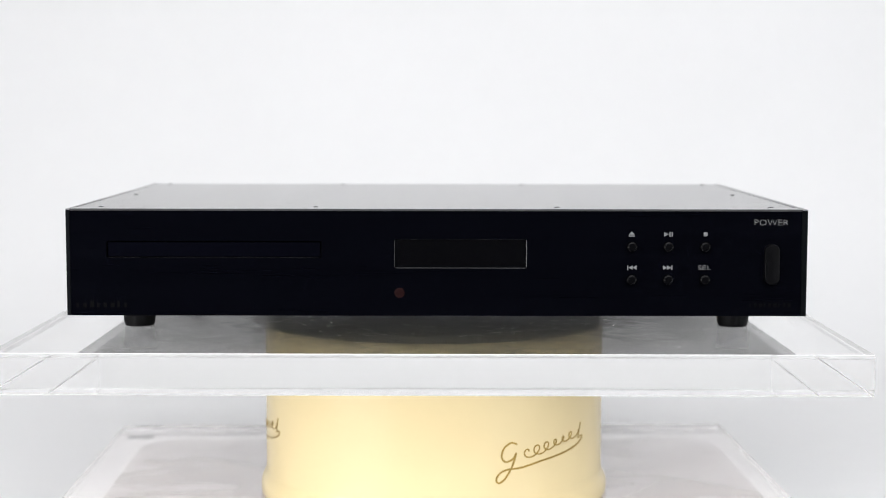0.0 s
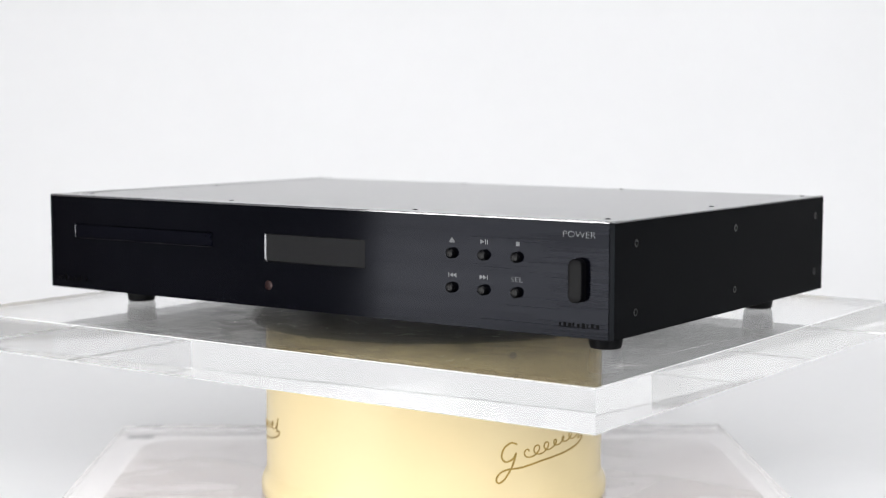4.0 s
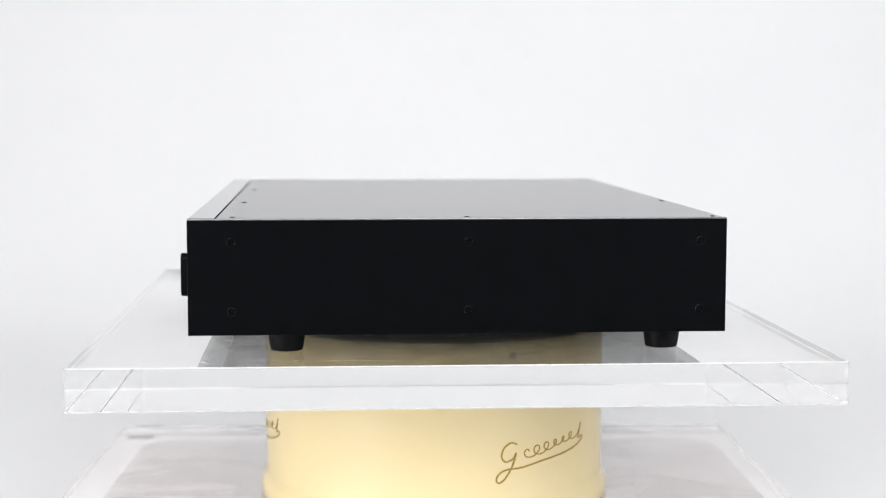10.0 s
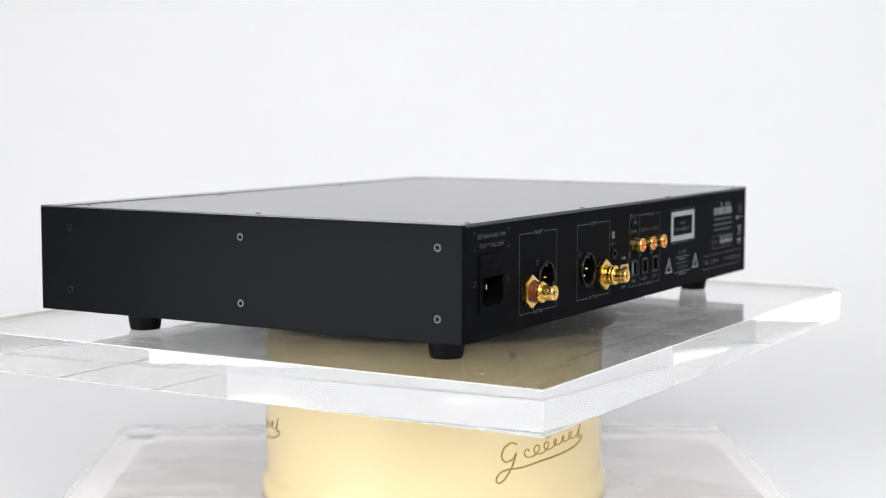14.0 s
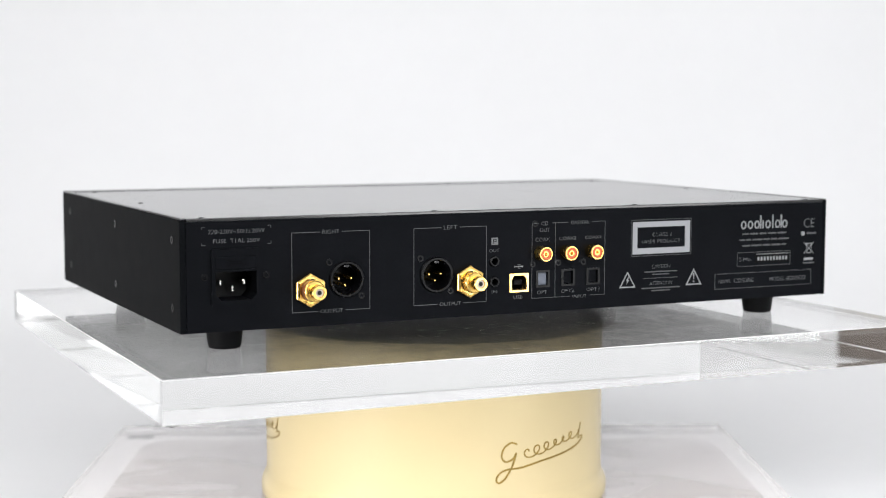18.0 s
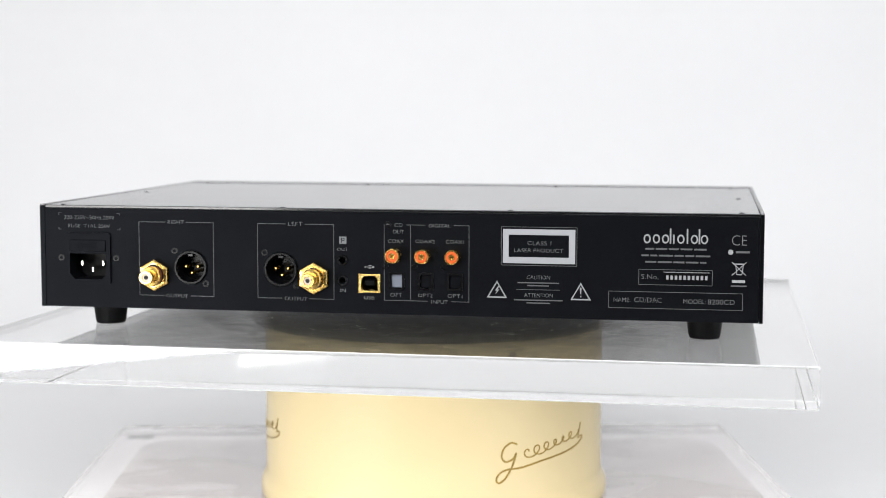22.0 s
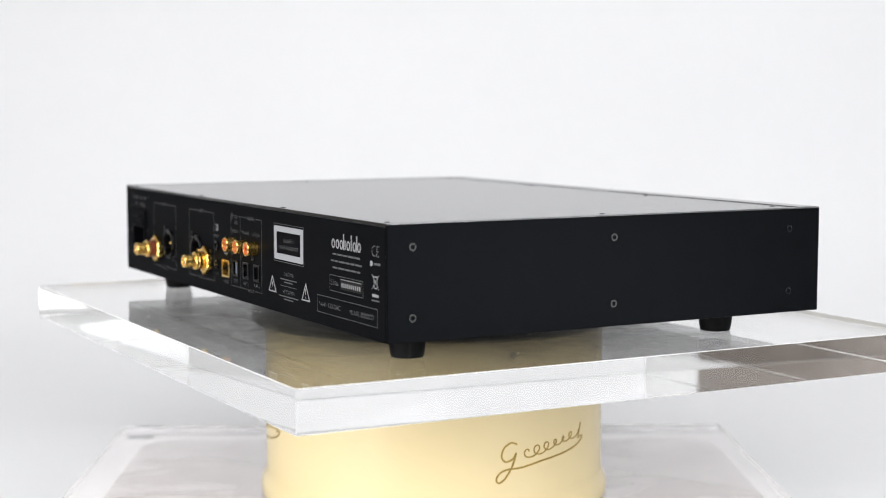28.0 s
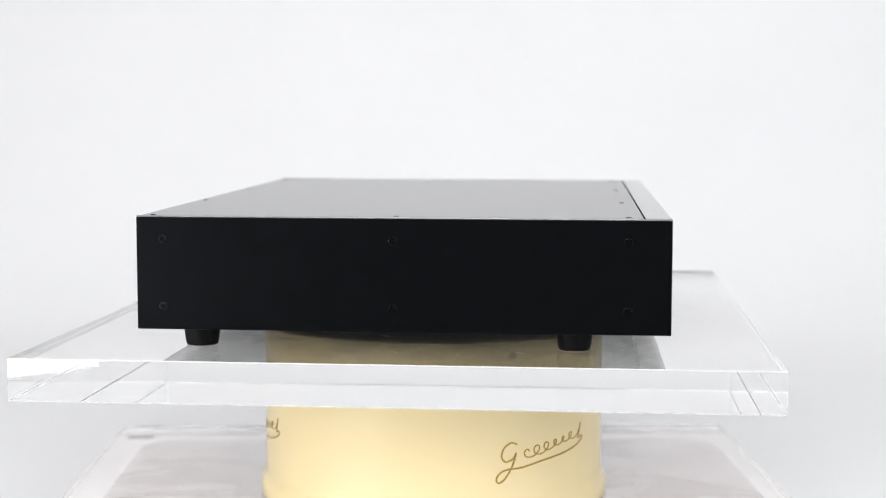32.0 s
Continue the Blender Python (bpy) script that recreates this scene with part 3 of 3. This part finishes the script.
SCREW = socket_screw(0.0024)
SMALL = socket_screw(0.0021, GLOSS_PLASTIC)
LID_SCREW = socket_screw(0.0016, LID)
for s in (-1, 1):
    for y in (-0.1262, 0.0045, 0.1353):
        for z in (0.0266, 0.0649):
            share("screw", SCREW, sides[s], (s * SIDE_X[s], y, z), (0, s * 90, 0), "dark socket screw")
for x, y in ((-0.2060, -0.1265), (-0.0742, -0.1265), (0.0742, -0.1265), (0.2060, -0.1265), (-0.2095, 0.004), (0.2070, 0.005), (-0.2095, 0.1440), (-0.0735, 0.1460), (0.0670, 0.1465), (0.2095, 0.1455)):
    share("screw", LID_SCREW, lid, (x, y, ZT - 0.0003), (0, 0, 0), "dark socket screw")

# ---- back panel: x runs to the reader's left there ----
XLR = ((0.1249, 0.0398), (0.0673, 0.0397))
RCA = ((0.1479, 0.0348), (0.0462, 0.0349))
COAX = ((-0.0034, 0.0497), (-0.0214, 0.0496), (-0.0397, 0.0496))
OPT = ((-0.0049, 0.0340), (-0.0228, 0.0340), (-0.0407, 0.0340))
JACK = ((0.0286, 0.0461), (0.0286, 0.0336))
bm = B()
holes = [circle(x, z, 0.0088, 32) for x, z in XLR] + [circle(x, z, 0.0022, 20) for x, z in JACK]
holes += [rect(x - 0.0041, x + 0.0041, z - 0.0045, z + 0.0045) for x, z in OPT]
holes += [rect(0.0064, 0.0171, 0.0277, 0.0370), rect(0.1795, 0.2035, 0.0311, 0.0474)]
sheet(bm, rect(-IX, IX, ZB + 0.0002, ZT - 0.0024), holes, HD - 0.0012, HD - 0.0032)
sheet(bm, rect(-IX, IX, ZB + 0.0002, ZT - 0.0024), holes, HD, HD - 0.0011)
back = part("back_panel", bm, BACK, player, "matt black back panel with printed frames", False)
# dark sheet set behind the panel's holes in place of shade
part("shade_sheet", box(B(), -0.05, 0.207, HD - 0.022, HD - 0.021, 0.02, 0.07), INSIDE_SHADE, back, "", False)

for x, z in XLR:
    sock = part("balanced_socket", lathe(B(), [(0.0107, -0.001), (0.0107, 0.0010), (0.0102, 0.0017), (0.0091, 0.0017), (0.0087, 0.001), (0.0086, -0.0155), (0.0002, -0.0155)], 40, "y", (x, HD, z), 1, False), GLOSS_PLASTIC, player, "round black three-pin socket")
    for dx, dz in ((-0.0039, 0.0003), (0.0039, 0.0002), (0.0, -0.0037)):
        part("pin", lathe(B(), [(0.0011, -0.0155), (0.0011, -0.0024), (0.0007, -0.0015), (0.0002, -0.0012)], 14, "y", (x + dx, HD, z + dz)), GOLD, sock, "gold contact pin")
    part("latch", box(B(), x - 0.0016, x + 0.0016, HD - 0.003, HD + 0.0011, z + 0.0068, z + 0.0086, 0.0003, 1), STEEL, sock)
    for dx, dz in ((0.0104, 0.0101), (-0.0095, -0.0100)):
        share("screw", SMALL, sock, (x + dx, HD, z + dz), (-90, 0, 0), "dark socket screw")

for (x, z), ring_mat, words in zip(RCA, (RED_RING, GOLD), ("dark red", "gold")):
    rca = part("phono_socket", lathe(B(), [(0.0080, -0.0002), (0.0080, 0.0006), (0.0078, 0.0008), (0.0005, 0.0008)], 40, "y", (x, HD, z), 1), GOLD, player, "large gold-plated phono socket")
    bm = B()
    lathe(bm, [(0.0092, 0.0004), (0.0099, 0.0010), (0.0099, 0.0034), (0.0094, 0.0040), (0.0080, 0.0043), (0.0064, 0.0043), (0.0056, 0.0036)], 6, "y", (0, 0, 0), 1)
    nut = part("hex_nut", bm, GOLD, rca, "gold hexagonal nut", False)
    nut.matrix_basis = pose(x, HD, z, 0, 30, 0)
    part("collar", lathe(B(), [(0.0058, 0.0040), (0.0060, 0.0046), (0.0060, 0.0078), (0.0057, 0.0082)], 36, "y", (x, HD, z)), ring_mat, rca, words + " insulating collar")
    part("barrel", lathe(B(), [(0.0058, 0.0082), (0.0061, 0.0086), (0.0061, 0.0098), (0.0056, 0.0104), (0.0043, 0.0106), (0.0042, 0.0150), (0.0044, 0.0154), (0.0044, 0.0172), (0.0040, 0.0178), (0.0026, 0.0178), (0.0024, 0.0172), (0.0024, 0.0130)], 36, "y", (x, HD, z), 1, False, False), GOLD, rca, "gold barrel")
    part("insulator", lathe(B(), [(0.0024, 0.013), (0.0024, 0.0168), (0.0011, 0.0169), (0.001, 0.014)], 24, "y", (x, HD, z)), PALE_RING, rca, "pale insulator round the contact")
    # centre hole and nut gap are filled with near-black in place of shade
    part("contact", lathe(B(), [(0.0013, 0.0150), (0.0013, 0.01705), (0.0003, 0.01705)], 18, "y", (x, HD, z)), INSIDE_SHADE, rca, "dark disc standing in for shade in the centre hole")
    part("gap_ring", lathe(B(), [(0.0067, 0.0030), (0.0067, 0.0043), (0.0059, 0.0043)], 36, "y", (x, HD, z)), INSIDE_SHADE, rca, "dark ring standing in for shade in the nut's gap")

for x, z in COAX:
    cx = part("coaxial_socket", lathe(B(), [(0.0046, -0.0005), (0.0046, 0.0068), (0.0043, 0.0074), (0.0037, 0.0074), (0.0035, 0.0068), (0.0035, 0.0020)], 36, "y", (x, HD, z), 1, False, False), GOLD, player, "gold-plated coaxial socket with orange insulator")
    part("insulator", lathe(B(), [(0.00345, 0.0020), (0.00345, 0.0068), (0.0032, 0.0072), (0.0021, 0.0072), (0.0020, 0.0030)], 28, "y", (x, HD, z)), ORANGE, cx, "orange insulator")
    part("contact", lathe(B(), [(0.0019, 0.0031), (0.0019, 0.0067), (0.0017, 0.0070), (0.0011, 0.0070), (0.0010, 0.0040)], 20, "y", (x, HD, z)), GOLD, cx, "hollow gold centre contact")

for k, (x, z) in enumerate(OPT):
    bm = B()
    sheet(bm, rounded(x - 0.0049, x + 0.0049, z - 0.0053, z + 0.0053, 0.0006, 3), [rect(x - 0.0034, x + 0.0034, z - 0.0041, z + 0.0041)], HD - 0.006, HD + 0.0006)
    op = part("optical_port", bm, GLOSS_PLASTIC, player, "small square optical port")
    part("shutter", box(B(), x - 0.0033, x + 0.0033, HD - 0.0022, HD - 0.001, z - 0.004, z + 0.004, 0.0003, 1), SHUTTER if k == 0 else BACK, op, "pale grey shutter" if k == 0 else "black shutter")

for x, z in JACK:
    part("jack_socket", lathe(B(), [(0.0033, -0.0005), (0.0033, 0.0009), (0.0029, 0.0013), (0.0022, 0.0013), (0.0019, 0.0008), (0.0018, -0.012), (0.0002, -0.012)], 28, "y", (x, HD, z), 1, False), GLOSS_PLASTIC, player, "small round black jack socket")

bm = B()
sheet(bm, rounded(0.0051, 0.0184, 0.0266, 0.0381, 0.0006, 3), [[(0.0066, 0.0279), (0.0169, 0.0279), (0.0169, 0.0346), (0.0150, 0.0368), (0.0085, 0.0368), (0.0066, 0.0346)]], HD - 0.008, HD + 0.0008)
usb = part("usb_port", bm, SATIN_GOLD, player, "square gold-plated computer port", False)
part("tongue", box(B(), 0.0089, 0.0146, HD - 0.008, HD - 0.001, 0.0308, 0.0340, 0.0003, 1), PLASTIC, usb)

bm = B()
sheet(bm, rounded(0.1769, 0.2058, 0.0284, 0.0603, 0.0014, 4), [[(0.1795, 0.0345), (0.1828, 0.0312), (0.2002, 0.0312), (0.2035, 0.0345), (0.2035, 0.0474), (0.1795, 0.0474)]], HD - 0.018, HD + 0.0014)
iec = part("mains_inlet", bm, BACK, player, "black mains inlet with fuse drawer", False)
part("fuse_drawer", box(B(), 0.1797, 0.2037, HD + 0.0008, HD + 0.0020, 0.0487, 0.0560, 0.0005, 2), BACK, iec, "black fuse drawer")
shape([bar(188.6, 195.0, 51.9, 0.4), bar(188.6, 195.0, 53.1, 0.4), *outline(186.0, 188.6, 51.0, 54.0, 0.3), *outline(195.0, 197.6, 51.0, 54.0, 0.3)], "back", iec, DARK_INK, "fuse_symbol", "moulded fuse symbol", 0.0022)
part("inlet_floor", box(B(), 0.1795, 0.2035, HD - 0.0185, HD - 0.0178, 0.031, 0.0475), INSIDE_SHADE, iec, "", False)
for x, z in ((0.1845, 0.0405), (0.1985, 0.0405), (0.1915, 0.0368)):
    part("pin", box(B(), x - 0.0008, x + 0.0008, HD - 0.018, HD - 0.006, z - 0.0017, z + 0.0017, 0.0004, 1), PIN, iec, "tinned metal pin")
for x in (0.2095, 0.1734):
    share("screw", SMALL, iec, (x, HD, 0.0445), (-90, 0, 0), "dark socket screw")
for x, z in ((0.0005, 0.0679), (0.0022, 0.0432), (-0.0158, 0.0434), (-0.0337, 0.0432)):
    share("screw", SMALL, back, (x, HD, z), (-90, 0, 0), "dark socket screw")


def rear(s, x0, x1, z1, z0, mat=None):
    lettering(s, *mm(x0, x1, z0, z1), "back", back, mat or INK_MID, thin=-0.02)


rear("220-230V~50Hz 20W", 207.2, 174.3, 71.0, 68.7)
rear("FUSE  T1AL 250V", 204.4, 177.1, 65.7, 63.5)
shape([bar(210.9, 208.9, 72.6, 0.3), bar(172.6, 170.6, 72.6, 0.3), bar(210.9, 208.9, 62.4, 0.3), bar(172.6, 170.6, 62.4, 0.3)] + [rect(x - 0.15, x + 0.15, z, z + 1.4) for x in (210.9, 170.6) for z in (62.4, 71.2)], "back", back, INK_DIM, "frame_mark")
for x0, x1, word, a, b, c, d in ((158.2, 110.2, "RIGHT", 139.5, 129.1, 140.9, 127.1), (82.0, 34.0, "LEFT", 62.4, 53.6, 65.0, 51.0)):
    zt, zb = 67.7, 22.0
    shape([bar(x0, a + 1.6, zt, 0.35), bar(b - 1.6, x1, zt, 0.35), bar(x0, c + 1.6, zb, 0.35), bar(d - 1.6, x1, zb, 0.35), rect(x0 - 0.17, x0 + 0.17, zb, zt), rect(x1 - 0.17, x1 + 0.17, zb, zt)], "back", back, INK_DIM, "frame_mark")
    rear(word, a, b, 68.9, 66.6)
    rear("OUTPUT", c, d, 23.0, 20.8)
shape([rect(26.1, 30.6, 56.1, 60.5)], "back", back, INK_MID, "remote_mark")
shape([rect(29.0, 29.5, 56.9, 59.7), bar(29.0, 27.3, 59.5, 0.4), bar(29.0, 27.3, 58.2, 0.4), rect(27.3, 27.7, 58.2, 59.5)], "back", back, BACK, "remote_mark", "", 0.0004)
rear("OUT", 32.0, 25.3, 53.6, 51.8)
rear("IN", 30.2, 26.7, 28.5, 26.7)
shape([bar(14.8, 9.2, 42.2, 0.35), [(14.8, 41.6), (14.0, 42.2), (14.8, 42.9)], rect(9.0, 10.0, 41.7, 42.7), bar(12.6, 10.6, 43.2, 0.35), bar(12.2, 10.9, 41.3, 0.35)], "back", back, name="usb_mark")
rear("USB", 15.2, 9.0, 24.5, 22.4)
shape([bar(2.7, -1.8, 68.2, 0.3), rect(2.55, 2.85, 22.2, 68.2), rect(-13.75, -13.45, 22.2, 68.2), bar(-11.0, -22.6, 68.2, 0.3), bar(-40.0, -49.2, 68.2, 0.3), rect(-49.35, -49.05, 22.1, 68.2), bar(2.7, -24.2, 22.2, 0.3), bar(-38.5, -49.2, 22.2, 0.3)], "back", back, INK_DIM, "frame_mark")
for s, *q in (("CD", -3.8, -8.5, 69.1, 66.9), ("OUT", -2.7, -9.5, 65.1, 62.9), ("COAX", 0.2, -9.4, 59.3, 57.1), ("COAX2", -16.6, -28.3, 59.4, 57.3), ("COAX1", -35.0, -46.1, 59.4, 57.3),
              ("OPT", -1.1, -8.2, 26.7, 24.5), ("OPT2", -18.1, -27.1, 26.7, 24.6), ("OPT1", -36.3, -45.2, 26.8, 24.7), ("DIGITAL", -24.8, -37.9, 69.0, 66.9), ("INPUT", -26.4, -36.3, 22.9, 20.8),
              ("CLASS 1", -84.4, -98.5, 59.6, 57.3), ("LASER PRODUCT", -76.6, -105.6, 55.2, 53.0), ("CAUTION", -84.2, -98.0, 39.1, 36.9), ("ATTENTION", -82.7, -99.7, 28.4, 26.2),
              ("S.No.", -151.9, -161.9, 41.2, 38.5), ("NAME:", -135.9, -145.5, 27.0, 24.6), ("CD/DAC", -148.0, -164.0, 27.4, 24.6), ("MODEL:", -176.6, -189.3, 26.9, 24.4), ("8200CD", -190.8, -206.2, 27.1, 24.2), ("CE", -204.0, -212.7, 65.0, 59.1)):
    rear(s, *q)
# laser label: a white frame round a dark field
bm = B()
sheet(bm, rect(*mm(-112.8, -69.7, 46.3, 66.7)), [rect(*mm(-109.1, -73.1, 50.0, 63.3))], HD, HD + 0.00025)
part("laser_label", bm, WHITE_LABEL, back, "white frame round a laser notice", False)
shape(outline(-113.8, -68.7, 45.1, 68.0, 0.3), "back", back, INK_DIM, "frame_mark")
shape([bar(-78.6, -103.4, 34.7, 0.65), bar(-84.5, -97.4, 33.0, 0.65), bar(-77.8, -104.0, 30.6, 0.3), bar(-76.6, -105.6, 24.3, 0.65), bar(-84.0, -98.1, 22.6, 0.65)], "back", back, INK_DIM, "notice_bars", "small unreadable notice lines")


def warning(cx, z0, z1, w, marks, name):
    """A triangle drawn in line with marks inside."""
    bm = B()
    o = [((cx + w) / 1000, z0 / 1000), ((cx - w) / 1000, z0 / 1000), (cx / 1000, z1 / 1000)]
    mid = (cx / 1000, (z0 + (z1 - z0) * 0.36) / 1000)
    i = [(mid[0] + (x - mid[0]) * 0.80, mid[1] + (z - mid[1]) * 0.80) for x, z in o]
    sheet(bm, o, [i], HD, HD + 0.0002)
    t = part("warning_sign", bm, INK, back, "triangular warning sign", False)
    shape(marks, "back", back, name=name)


warning(-66.15, 25.3, 35.6, 6.1, [[(-66.9, 32.4), (-65.0, 29.6), (-66.2, 29.6), (-64.9, 27.0), (-67.6, 30.2), (-66.4, 30.2), (-67.6, 32.4)]], "bolt_mark")
warning(-116.3, 24.9, 35.4, 6.1, [[(-116.8, 32.4), (-115.8, 32.4), (-116.0, 28.4), (-116.6, 28.4)], rect(-116.7, -115.9, 26.6, 27.5)], "exclamation_mark")

# maker's mark as plain rings and bars, address and number as bars
for x in (-155.0, -160.4, -165.7, -174.6, -182.4, -188.2):
    ring = [(x / 1000 + 0.0021 * math.cos(radians(a)), 0.0622 + 0.0027 * math.sin(radians(a))) for a in range(0, 360, 12)]
    hole = [(x / 1000 + 0.0013 * math.cos(radians(a)), 0.0622 + 0.0018 * math.sin(radians(a))) for a in range(0, 360, 12)]
    part("ring_mark", sheet(B(), ring, [hole], HD, HD + 0.0002), INK, back, "pale ring of the maker's mark", False)
for x, top in ((-168.6, 0.0684), (-170.5, 0.0649), (-178.4, 0.0684), (-185.3, 0.0684)):
    part("letter_mark", sheet(B(), rounded(x / 1000 - 0.00045, x / 1000 + 0.00045, 0.0595, top, 0.0003, 3), [], HD, HD + 0.0002), INK, back, "pale upright bar of the maker's mark", False)
random.seed(3)


def words(x0, x1, z, h):
    out, x = [], x0
    while x - 3 > x1:
        w = min(random.uniform(4, 9), x - x1)
        out.append(bar(x, x - w, z, h))
        x -= w + 0.9
    return out


shape(words(-154.0, -189.8, 56.3, 1.0) + words(-151.8, -191.7, 52.4, 1.0) + words(-154.1, -189.5, 48.6, 1.0), "back", back, INK_DIM, "address_bars", "three pale unreadable lines")
shape(outline(-193.1, -150.4, 35.1, 44.1, 0.3) + outline(-210.7, -132.9, 21.0, 30.8, 0.3), "back", back, INK_DIM, "frame_mark")
plate_ob = part("number_plate", box(B(), -0.1919, -0.1647, HD, HD + 0.0003, 0.037, 0.0429), PLASTIC, back, "black number label with plain bars", False)
shape([bar(-164.9, -191.7, 42.7, 0.35)] + [rect(-166.4 - i * 2.5, -167.8 - i * 2.5, 38.4, 40.8) for i in range(10)], "back", back, INK, "number_bars", "row of plain pale bars", 0.0005)
bm = B()
sheet(bm, circle(-0.2034, 0.0551, 0.0015, 20), [], HD, HD + 0.0002)
part("tick_mark", bm, INK, back, "", False)
shape([bar(-206.3, -214.4, 55.2, 1.2), bar(-203.8, -212.9, 35.3, 0.8)], "back", back, INK_DIM, "small_bars", "small unreadable lines")
shape([bar(-204.5, -212.0, 38.0, 1.6), [(-206.2, 47.6), (-206.6, 47.6), (-207.3, 42.0), (-206.9, 42.0)], [(-210.6, 47.6), (-211.0, 47.6), (-210.2, 42.0), (-209.8, 42.0)], bar(-205.6, -211.4, 48.2, 0.7), bar(-206.9, -210.2, 42.0, 0.5),
       [(-204.0, 49.2), (-204.4, 49.4), (-212.7, 41.6), (-212.4, 41.3)], [(-212.7, 49.2), (-212.3, 49.4), (-204.1, 41.6), (-204.4, 41.3)]], "back", back, name="bin_mark")


# ---- what moves: the plate and the player turn together ----
def motions():
    off = Matrix.Translation((PX, PY, 0))
    walk(turn_plate, [(float(i), pose(0, 0, 0, 0, 0, a - 0.43)) for i, a in enumerate(TURN)])
    walk(player, [(float(i), pose(0, 0, 0, 0, 0, a) @ off) for i, a in enumerate(TURN)])


motions()
